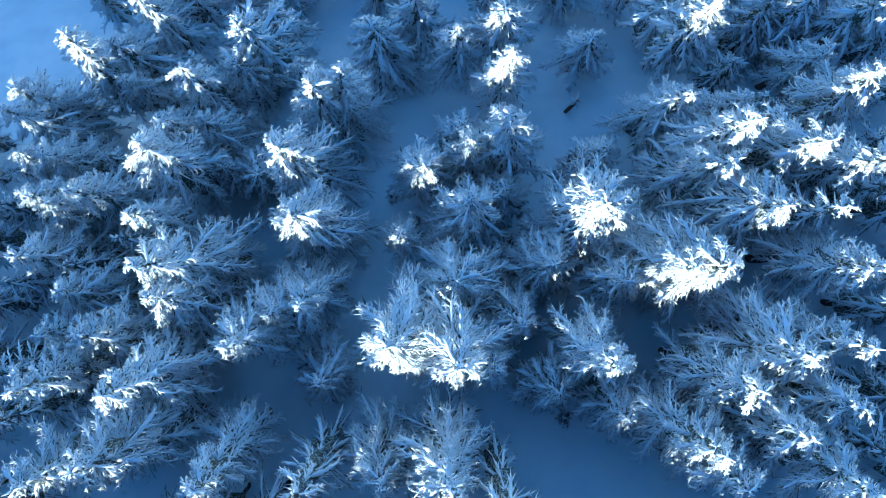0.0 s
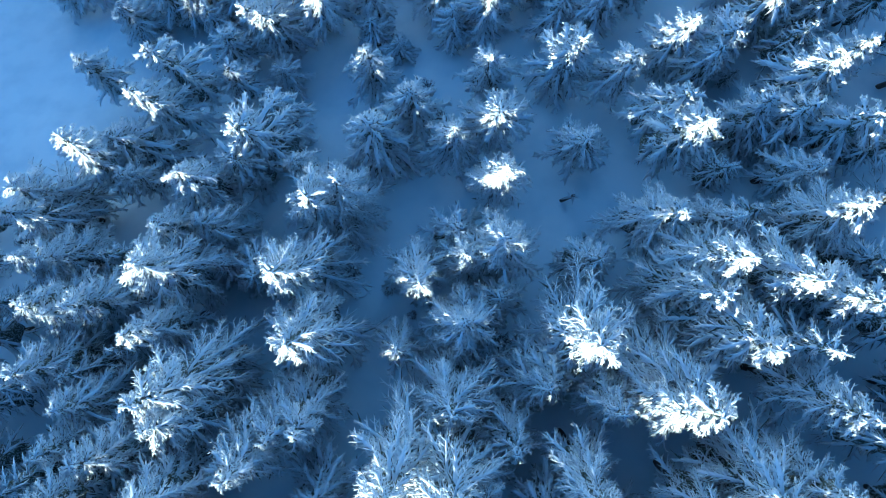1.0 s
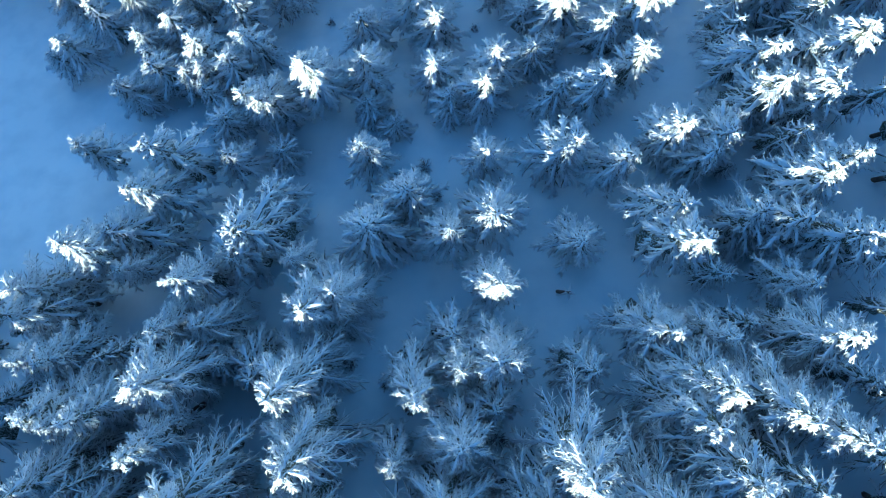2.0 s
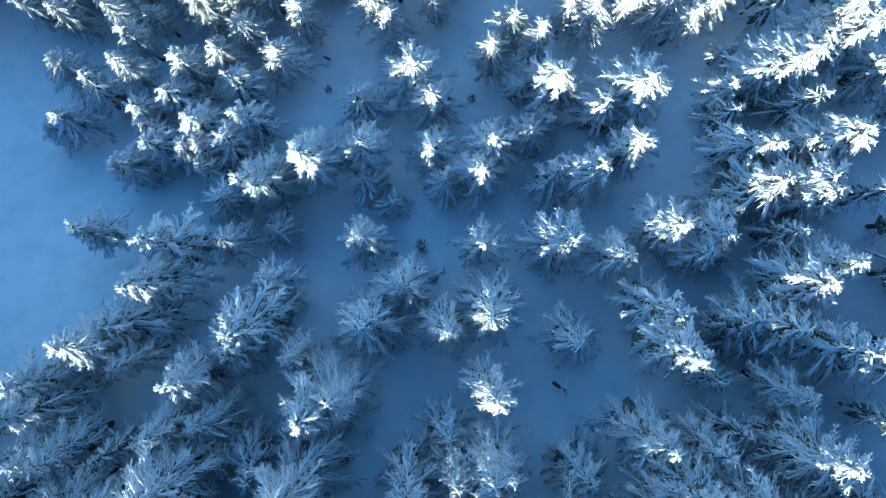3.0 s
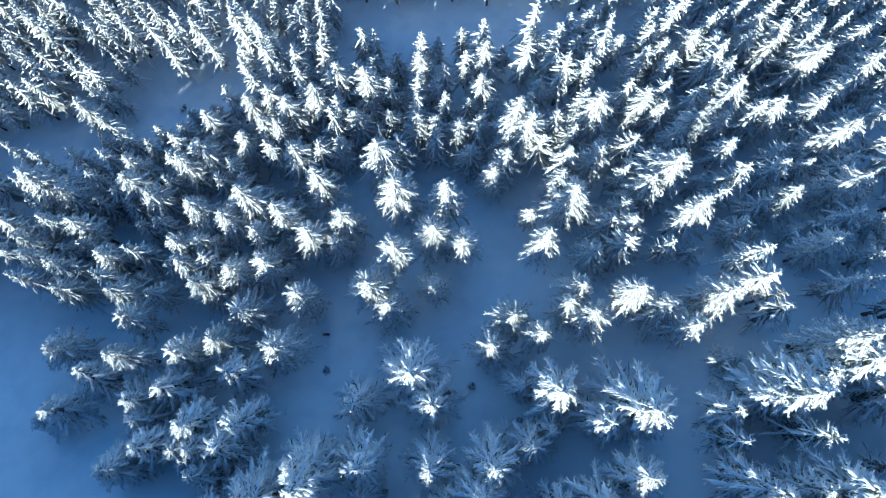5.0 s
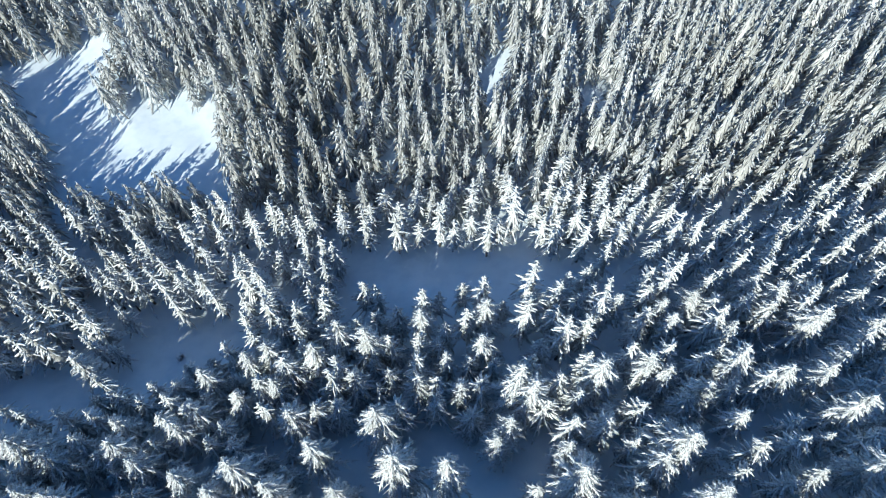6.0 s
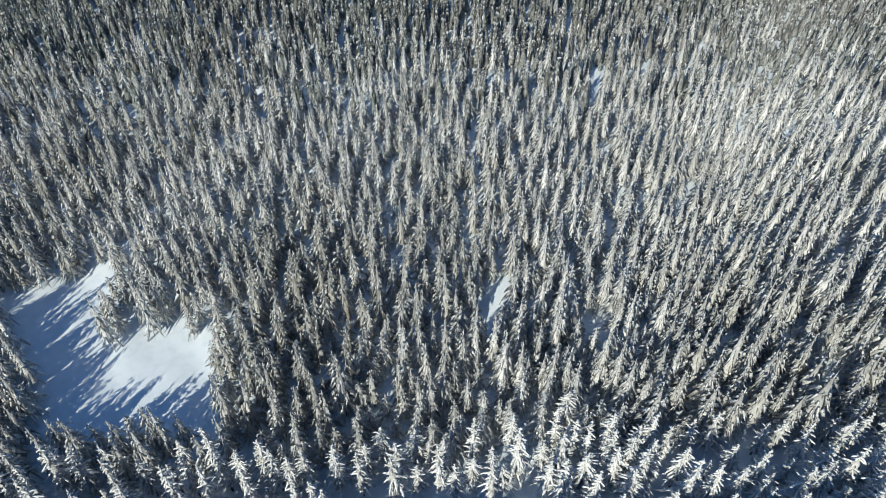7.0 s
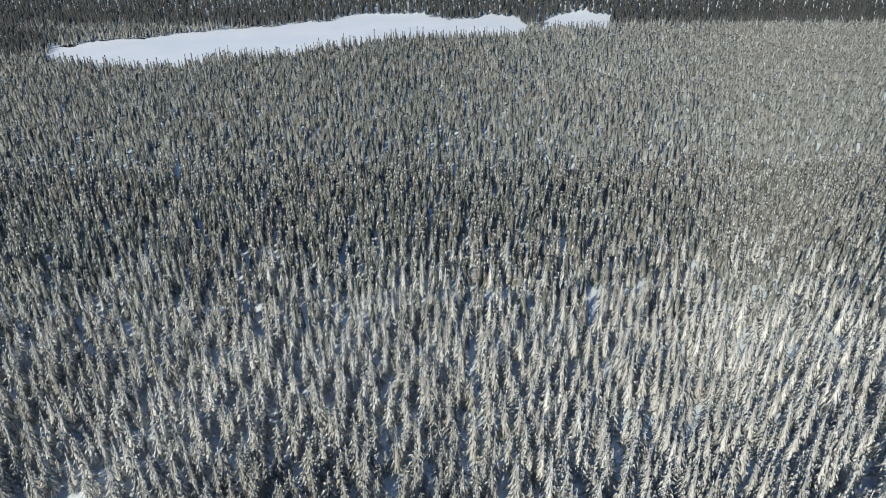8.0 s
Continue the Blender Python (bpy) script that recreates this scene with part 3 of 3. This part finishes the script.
def copy_thing_at(tree, m):
    own = tree.matrix_basis.copy()
    tree.matrix_basis = Matrix.Identity(4)
    made = copy_thing(tree, m)
    tree.matrix_basis = own
    return made


KINDS = [
    build_spruce("spruce_tree", label, seed, reach=reach, bare=bare, whorls=whorls, per_whorl=6, pairs=5, fine=1, bow=bow, snowy=1.12)
    for label, seed, reach, bare, whorls, bow in (
        ("slender snow-laden spruce with a bare lower trunk", 1, 2.9, 0.28, 14, 0.3),
        ("bushy spruce with thick snow on drooping limbs", 2, 3.5, 0.14, 14, 0.2),
        ("tall spruce, limbs bowed under white rime", 3, 3.1, 0.22, 14, 0.7),
        ("narrow spruce with a snow-capped pointed top", 4, 2.7, 0.3, 14, 0.25),
        ("broad rime-covered spruce reaching low over the snow", 5, 3.6, 0.1, 13, 0.35),
        ("ragged spruce with uneven snow-loaded limbs", 6, 3.2, 0.26, 12, 0.9),
        ("leaning spruce with a bent tip and rimed limbs", 7, 3.0, 0.2, 13, 1.2),
    )
]
FINE_KINDS = [
    build_spruce("spruce_tree", label, seed, tall=19.0, reach=reach, bare=bare, whorls=whorls, per_whorl=6, pairs=6, fine=2, bow=bow, snowy=1.1, gauge=0.68)
    for label, seed, reach, bare, whorls, bow in (
        ("slender snow-laden spruce with a bare lower trunk", 21, 3.1, 0.3, 16, 0.4),
        ("bushy spruce with thick snow on drooping limbs", 22, 3.9, 0.16, 16, 0.3),
        ("tall spruce, limbs bowed under white rime", 23, 3.4, 0.24, 16, 0.8),
        ("narrow spruce with a snow-capped pointed top", 24, 2.8, 0.32, 16, 0.3),
        ("ragged spruce with uneven snow-loaded limbs", 26, 3.6, 0.22, 15, 1.0),
        ("leaning spruce with a bent tip and rimed limbs", 27, 3.3, 0.2, 16, 1.6),
    )
]
TALL_KINDS = [
    build_spruce("spruce_tree", label, seed, RIMED, MOTTLED, tall=17.0, reach=reach, bare=bare, whorls=whorls, per_whorl=7, pairs=4, fine=0, bow=bow, snowy=1.1, gauge=0.85)
    for label, seed, reach, bare, whorls, bow in (
        ("tall narrow spruce with frosted green limbs", 31, 2.9, 0.3, 15, 0.3),
        ("tall spruce, pointed and thick with rime", 32, 3.5, 0.2, 15, 0.2),
        ("tall ragged spruce with long snow-dusted limbs", 33, 3.4, 0.24, 14, 0.5),
        ("tall slim spruce whitened on its sunny side", 34, 2.7, 0.34, 14, 0.3),
    )
]
for tree in KINDS + FINE_KINDS + TALL_KINDS:
    tree["group"] = "spruces on the slope"
planted, behind = [], []
rnd = random.Random(21)
for stand in (STAND_A, STAND_B, STAND_C, STAND_D, STAND_E, STAND_F, STAND_G, STAND_H, STAND_I, STAND_J, STAND_K, STAND_L):
    for x, y, tall in stand:
        planted.append((x, y))
        if len(planted) > 288:
            behind.append((x, y, tall))
        elif y < 17 and tall > 12.5:
            stand_at(rnd.choice(FINE_KINDS), x, y, tall, rnd.uniform(0, 6.28), rnd.uniform(0.94, 1.2), 19.0)
        elif y > 50:
            stand_at(rnd.choice(TALL_KINDS), x, y, tall, rnd.uniform(0, 6.28), rnd.uniform(0.9, 1.2), 17.0)
        else:
            stand_at(rnd.choice(KINDS), x, y, tall, rnd.uniform(0, 6.28), rnd.uniform(0.98, 1.24))

# trees between and behind the stands
CORE = [(-60, -13), (-62, 60), (-22, 60), (-16, 84), (18, 84), (24, 60), (44, 60), (40, -13)]
THICKETS = [
    [(-60, -13), (-60, 16), (-32, 16), (-22, 8), (-20, -13)],
    [(24, -13), (40, -13), (42, 60), (38, 60), (26, 30), (24, 10)],
    [(-62, 60), (-62, 110), (60, 110), (60, 60), (24, 60), (18, 84), (-16, 84), (-22, 60)],
]
thicket_fill, tall_fill, slope_fill, middle_fill, lower_fill, far_fill, low_fill, shore_fill = [], [], [], [], [], [], [], []


def open_snow(x, y):
    return any(inside(p, x, y) for p in GLADES) or inside(LAKE, x, y) or inside(BAY, x, y)


def scatter(x0, x1, y0, y1, gap, rnd):
    for ix in range(int((x1 - x0) / gap)):
        for iy in range(int((y1 - y0) / gap)):
            yield x0 + (ix + rnd.uniform(0.1, 0.9)) * gap, y0 + (iy + rnd.uniform(0.1, 0.9)) * gap


rnd = random.Random(33)
spots = list(planted)


def fill(x0, x1, y0, y1, gap, apart):
    for x, y in scatter(x0, x1, y0, y1, gap, rnd):
        if x > 75 + max(0, y) * 0.62 or x < -150 or open_snow(x, y):
            continue
        low = any(inside(p, x, y) for p in THICKETS)
        if inside(CORE, x, y) and not low:
            continue
        near = np.array(spots)
        if np.min(np.hypot(near[:, 0] - x, near[:, 1] - y)) < (2.6 if low else apart):
            continue
        spots.append((x, y))
        # mostly unseen trees at y < -13: heights set to shade the slope ahead
        tall = rnd.gauss(26.3 if y < -20 and 5 < x < 28 else 21.5 if y < -20 and -24 < x < 0 else 23.5 if y < -13 else 15.5 if x > 20 and y < 6 else 21 if x < -60 and y < 30 else 15 if y < 57 else 16, 3.0) * (1.1 if y > 112 and x < -42 else 0.9 if y > 84 else 0.74 if low and y > 6 else 1.0)
        (thicket_fill if -28 < y < 57 and abs(x) < 54 else slope_fill if y < 57 else tall_fill if y < 108 and abs(x) < 62 else middle_fill).append((x, y, tall))


fill(-150, 90, -150, -15, 4.0, 3.2)
fill(-150, 110, -15, 62, 4.2, 3.4)
fill(-140, 140, 62, 108, 4.1, 3.1)
fill(-150, 150, 108, 140, 4.0, 3.0)


def thinned(x, y):
    """Small gaps where the forest stands less close."""
    return math.sin(x * 0.23 + 1.7 * math.sin(y * 0.11)) * math.sin(y * 0.19 + 1.3 * math.sin(x * 0.09)) > 0.92


def grown(y):
    """Trees stand lower towards the valley floor."""
    return float(np.interp(y, (110, 130, 175, 220, 300, 450, 900), (16.5, 16, 14, 12, 10.5, 9.5, 9.5))) * min(1.7, max(0.45, rnd.gauss(1, 0.28)))


for x, y in [*scatter(-240, 240, 140, 300, 4.5, rnd), *scatter(-360, 360, 300, 450, 4.2, rnd)]:
    if abs(x) < 0.66 * y + 30 and not open_snow(x, y) and not thinned(x, y):
        row = y + rnd.uniform(-45, 45)
        (middle_fill if row < 158 else lower_fill if row < 300 else far_fill).append((x, y, grown(y)))
for x, y in scatter(-640, 640, 450, 900, 4.9, rnd):
    if abs(x) < 0.66 * y + 20 and not open_snow(x, y):
        (shore_fill if y > 690 + 25 * math.sin(x / 23) and x < -0.5 * y - 15 + 30 * math.sin(y / 31) + rnd.uniform(-25, 25) else low_fill).append((x, y, grown(y)))
for x, y in scatter(-760, 760, 900, 1110, 6.5, rnd):
    if not open_snow(x, y) and abs(x) < 0.66 * y:
        shore_fill.append((x, y, rnd.gauss(14, 2.2)))
tall_fill += behind
edge_fill = [spot for spot in middle_fill if spot[1] < 134 and abs(spot[0]) < 100]
middle_fill = [spot for spot in middle_fill if spot[1] >= 134 or abs(spot[0]) >= 100]


def small_spruce(seed, rows, per_row, sides, snowy, tall=12.0, reach=1.75, bare=0.12, plain=False, spare=False, slim=1.0):
    """A spruce for the middle distance: fewer, larger sprays."""
    soup = Soup()
    if sides:
        soup.pole([(0, 0, -0.5, 0.16), (0, 0, tall * 0.5, 0.1), (0, 0, tall * 0.95, 0.02)], sides, 2)
    # the dense middle of the crown
    n, base, r = len(soup.points), tall * bare, reach * (0.72 if plain else 0.47)
    rnd = random.Random(seed)
    for k in range(5):
        soup.points.append(np.array([r * math.cos(1.2566 * k), r * math.sin(1.2566 * k), base + rnd.uniform(-0.5, 0.7)]))
    soup.points.append(np.array([0, 0, tall * 0.97]))
    soup.faces += [(n + k, n + (k + 1) % 5, n + 5) for k in range(5)]
    soup.slots += [1] * 5
    for i in range(rows):
        s = bare + (0.93 - bare) * i / (rows - 1)
        t = (1 - s) / (1 - bare)
        for k in range(per_row if t > 0.25 else max(3, per_row - 2)):
            a = rnd.uniform(-0.25, 0.25) + 6.2832 * (k + 0.5 * (i % 2)) / per_row
            length = reach * (0.12 + 0.95 * t ** 0.8) * rnd.uniform(0.6, 1.45)
            z = s * tall + rnd.uniform(-0.3, 0.3)
            inner = 0.1 if plain else 0.3 * length
            root = np.array([inner * math.cos(a), inner * math.sin(a), z + 0.3 * length])
            tip = np.array([length * math.cos(a), length * math.sin(a), z - length * rnd.uniform(0.4, 0.9)])
            wide = (0.12 + 0.07 * length) * slim
            slot = 0 if rnd.random() < snowy else 1
            if plain:
                soup.twig(root + (0, 0, 0.5), tip - (0, 0, 0.9), wide * 1.9, 0.35, slot)
            else:
                soup.twig(root, tip, wide, 0.2 + 0.1 * length, slot)
                if spare or k % 2:
                    continue
                hand = rnd.choice((-1, 1))
                side = np.array([-math.sin(a), math.cos(a), -0.3]) * hand * length * rnd.uniform(0.3, 0.55)
                soup.twig(root * 0.7 + tip * 0.3, root * 0.15 + tip * 0.85 + side, wide * 0.7, 0.16, 0 if rnd.random() < snowy else 1)
    if not plain:
        soup.finger((0, 0, tall * 0.86), (0.05, 0, tall * 1.02), 0.16, 0.16, 0, 0.3)
    return soup.arrays()


def joined_spruce(seed, **shape):
    """A full spruce as one set of triangles: snow, needles, bark."""
    trunk, crown, snow = spruce_soups(seed, **shape)
    points, faces, slots, n = [], [], [], 0
    for soup, slot in ((snow, 0), (crown, 1), (trunk, 2)):
        p, f, s = soup.arrays()
        points.append(p), faces.append(f + n), slots.append(s * 0 + slot)
        n += len(p)
    return np.concatenate(points), np.concatenate(faces), np.concatenate(slots)


def forest(name, label, spots, templates, nominal, seed, leaves=FROSTED, caps=MOTTLED, girth=1.0):
    """Many trees joined into one mesh."""
    rnd = np.random.default_rng(seed)
    spots = np.array(spots)
    pick = rnd.integers(0, len(templates), len(spots))
    turn, fat = rnd.uniform(0, 6.28, len(spots)), rnd.uniform(0.85, 1.2, len(spots))
    ground = terrain(spots[:, 0], spots[:, 1])
    points, faces, slots, count = [], [], [], 0
    for kind, (p, f, s) in enumerate(templates):
        own = np.nonzero(pick == kind)[0]
        k = np.maximum(spots[own, 2], 5) / nominal
        c, n = np.cos(turn[own]), np.sin(turn[own])
        w = girth * fat[own] * np.minimum(1, spots[own, 2] / nominal * 1.3)
        x = (p[None, :, 0] * c[:, None] - p[None, :, 1] * n[:, None]) * w[:, None] + spots[own, 0][:, None]
        y = (p[None, :, 0] * n[:, None] + p[None, :, 1] * c[:, None]) * w[:, None] + spots[own, 1][:, None]
        z = p[None, :, 2] * k[:, None] + ground[own][:, None]
        points.append(np.stack([x, y, z], -1).reshape(-1, 3))
        faces.append((f[None] + (np.arange(len(own)) * len(p))[:, None, None] + count).reshape(-1, 3))
        slots.append(np.tile(s, len(own)))
        count += len(own) * len(p)
    mesh = mesh_from(name, np.concatenate(points), np.concatenate(faces), [caps, leaves, BARK], np.concatenate(slots), True)
    return tagged(new(name, mesh), label, "forest", kind="stuff")


forest("spruce_thicket", "young and middling snow-covered spruces crowding between taller trees", thicket_fill, [joined_spruce(40 + i, reach=2.9, bare=0.2, whorls=11, per_whorl=5, pairs=3, gauge=0.85) for i in range(4)], 15.0, 2, NEEDLES, BRANCH_SNOW, 0.95)
forest("tall_spruces", "tall snow-laden spruces standing close together", tall_fill, [joined_spruce(45 + i, tall=16.0, reach=3.2, bare=0.22, whorls=13, per_whorl=6, pairs=1, snowy=1.15) for i in range(4)], 16.0, 9, RIMED, MOTTLED)
# added largely out of view, to block the low sun
forest("slope_forest", "snow-covered spruce forest on the upper slope, mostly unseen, added for its shade", slope_fill, [small_spruce(50 + i, 5, 4, 3, 0.6, tall=16.0, reach=2.9, spare=True) for i in range(4)], 16.0, 7)
forest("spruce_forest", "dense snow-laden spruce forest on the lower slope", edge_fill, [joined_spruce(60 + i, tall=16.0, reach=2.5 + 0.3 * (i % 3), bare=0.2, whorls=11, per_whorl=5, pairs=1, snowy=1.35) for i in range(6)], 16.0, 3, RIMED, MOTTLED)
forest("foot_of_slope_forest", "dense snow-laden spruce forest on the foot of the slope", middle_fill, [small_spruce(56 + i, 12, 5, 3, 0.86, tall=15.0, reach=2.7 + 0.3 * (i % 3), bare=0.14, slim=0.75) for i in range(6)], 15.0, 13, RIMED)
forest("valley_edge_forest", "dense snow-dusted spruce forest at the foot of the slope", lower_fill, [small_spruce(66 + i, 9, 5, 0, 0.6, tall=14.0, reach=2.7, bare=0.1, spare=True, slim=0.85) for i in range(6)], 14.0, 8, RIMED)
forest("valley_forest", "dense frosted spruce forest on the valley floor", far_fill, [small_spruce(80 + i, 6, 3, 0, 0.42, plain=True, tall=12.0, reach=2.3) for i in range(6)], 12.0, 4)
forest("lakeside_forest", "frosted dark green spruce forest reaching down to the lake", low_fill, [small_spruce(70 + i, 2, 3, 0, 0.05, plain=True, tall=11.5, reach=2.2) for i in range(6)], 11.5, 6)
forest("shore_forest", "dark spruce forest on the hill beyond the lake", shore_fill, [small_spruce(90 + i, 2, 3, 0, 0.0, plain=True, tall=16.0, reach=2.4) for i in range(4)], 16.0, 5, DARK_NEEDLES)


# ---- shrubs, snags and dead wood ----
def build_shrub(seed, size):
    """A leafless shrub: a tuft of thin forked stems with a little snow caught in it."""
    rnd = random.Random(seed)
    stems, caught = Soup(), Soup()
    for k in range(46):
        a, out = rnd.uniform(0, 6.28), size * rnd.uniform(0.25, 1.0)
        root = np.array([0.12 * math.cos(a), 0.12 * math.sin(a), -0.1])
        top = np.array([out * math.cos(a), out * math.sin(a), size * rnd.uniform(0.5, 1.5)])
        stems.finger(root, top, 0.022, 0.025, 0, 0.4)
        for j in range(3):
            u, b = rnd.uniform(0.4, 0.9), a + rnd.uniform(-1.2, 1.2)
            fork = root + (top - root) * u
            end = fork + np.array([math.cos(b), math.sin(b), 0.7]) * size * rnd.uniform(0.2, 0.4)
            stems.twig(fork, end, 0.02, 0.022)
            if rnd.random() < 0.3:
                caught.finger(fork + (0, 0, 0.02), fork + (end - fork) * 0.7 + (0, 0, 0.02), 0.05, 0.05)
    shrub = tagged(new("bare_shrub"), "dark leafless shrub poking out of the snow", "shrub", "shrubs in the glade")
    part("stem_tuft", stems.mesh("stem_tuft", [TWIGS]), shrub)
    tagged(part("caught_snow", caught.mesh("caught_snow", [BRANCH_SNOW], True), shrub), "snow caught among the stems", kind="stuff")
    return shrub


SHRUB_SPOTS = [(-4.8, 4.9), (-0.8, 6.0), (-2.5, 2.6), (-11, -0.9), (-8.6, 6.7), (-10.9, -9.4), (9.3, -13), (5.7, 0.5), (-5.6, 35), (5.1, 47.2), (-9.2, 34.7), (10.8, 43.1), (-14.7, 49.6), (-1.2, 27.6), (-8.4, 9.1), (0.2, 10.7), (37.2, 43.6), (-4.5, 26.6), (0.1, 23.9), (-50, 102)]
SHRUBS = [build_shrub(7, 0.8), build_shrub(8, 1.1), build_shrub(9, 0.6)]
rnd = random.Random(77)
for i, (x, y) in enumerate(SHRUB_SPOTS):
    m = Matrix.LocRotScale((x, y, float(terrain(x, y)) - 0.05), Euler((0, 0, rnd.uniform(0, 6.28))), (1, 1, 1))
    if i < 3:
        SHRUBS[i].matrix_basis = m
    else:
        copy_thing(SHRUBS[i % 3], m)


def build_snag(x, y, tall, lean, label, sprigs=0):
    """A broken-off trunk with a ragged top and a cap of snow, or a few short snowy sprigs."""
    wood, cap = Soup(), Soup()
    rnd = random.Random(31)
    for k in range(sprigs):
        a, out, z = rnd.uniform(0, 6.28), rnd.uniform(0.45, 1.1), tall - rnd.uniform(0, 1.1)
        root = np.array([lean * z / tall, lean * 0.4 * z / tall, z])
        tip = root + np.array([math.cos(a) * out, math.sin(a) * out, -0.3 * out])
        wood.twig(root - (0, 0, 0.04), tip - (0, 0, 0.05), 0.05, -0.06)
        cap.twig(root, tip, 0.13, 0.12)
    wood.pole([(lean * u, lean * 0.4 * u, tall * u - (0.4 if u == 0 else 0), 0.2 - 0.05 * u) for u in (0, 0.3, 0.65, 1.0)], 8)
    for k in range(6):
        a = k * 1.05
        wood.twig((lean + 0.1 * math.cos(a), lean * 0.4 + 0.1 * math.sin(a), tall - 0.1), (lean + 0.12 * math.cos(a), lean * 0.4 + 0.12 * math.sin(a), tall + 0.12 + 0.05 * (k % 3)), 0.05, 0.04)
    cap.finger((lean - 0.14, lean * 0.4, tall + 0.02), (lean + 0.14, lean * 0.4, tall + 0.02), 0.13, 0.1)
    snag = tagged(new("tree_stump"), label, "tree stump")
    part("stem", wood.mesh("stem", [BARK], True), snag)
    part("snow_cap", cap.mesh("snow_cap", [BRANCH_SNOW], True), snag, "small white snow cap")
    snag.matrix_basis = pose(x, y, float(terrain(x, y)))


build_snag(-15.0, 54.8, 2.4, -0.6, "short dark broken trunk standing in the snow")
build_snag(12.2, 13.7, 4.8, 0.4, "dead leaning stump with a few snowy sprigs", 11)


def build_dead_spruce(x, y, tall):
    """A dead spruce: bare grey trunk, straw-coloured limbs near its top."""
    rnd = random.Random(5)
    wood, limbs_soup = Soup(), Soup()
    wood.pole([(0, 0, tall * u - (0.4 if u == 0 else 0), 0.2 * (1 - u) + 0.02) for u in (0, 0.2, 0.5, 0.8, 1.0)], 7)
    for k in range(22):
        s, a = rnd.uniform(0.72, 0.99), rnd.uniform(0, 6.28)
        size = 2.4 * (1.12 - s) / 0.4 * rnd.uniform(0.6, 1.2)
        root = np.array([0, 0, s * tall])
        tip = root + np.array([math.cos(a) * size, math.sin(a) * size, -0.3 * size])
        limbs_soup.finger(root, tip, 0.045, 0.06, 0, 0.3)
        for hand in (-1, 1):
            limbs_soup.twig(root + (tip - root) * 0.55, root + (tip - root) * 0.8 + np.array([math.cos(a + hand), math.sin(a + hand), -0.4]) * size * 0.3, 0.035, 0.04)
    tree = tagged(new("dead_spruce"), "dead spruce with a bare trunk and straw-coloured top limbs", "tree")
    part("trunk", wood.mesh("trunk", [BARK], True), tree)
    part("dead_limbs", limbs_soup.mesh("dead_limbs", [DEAD_WOOD]), tree, "dry straw-coloured limbs with rime")
    tree.matrix_basis = pose(x, y, float(terrain(x, y)))


build_dead_spruce(39.2, 57.2, 12.5)
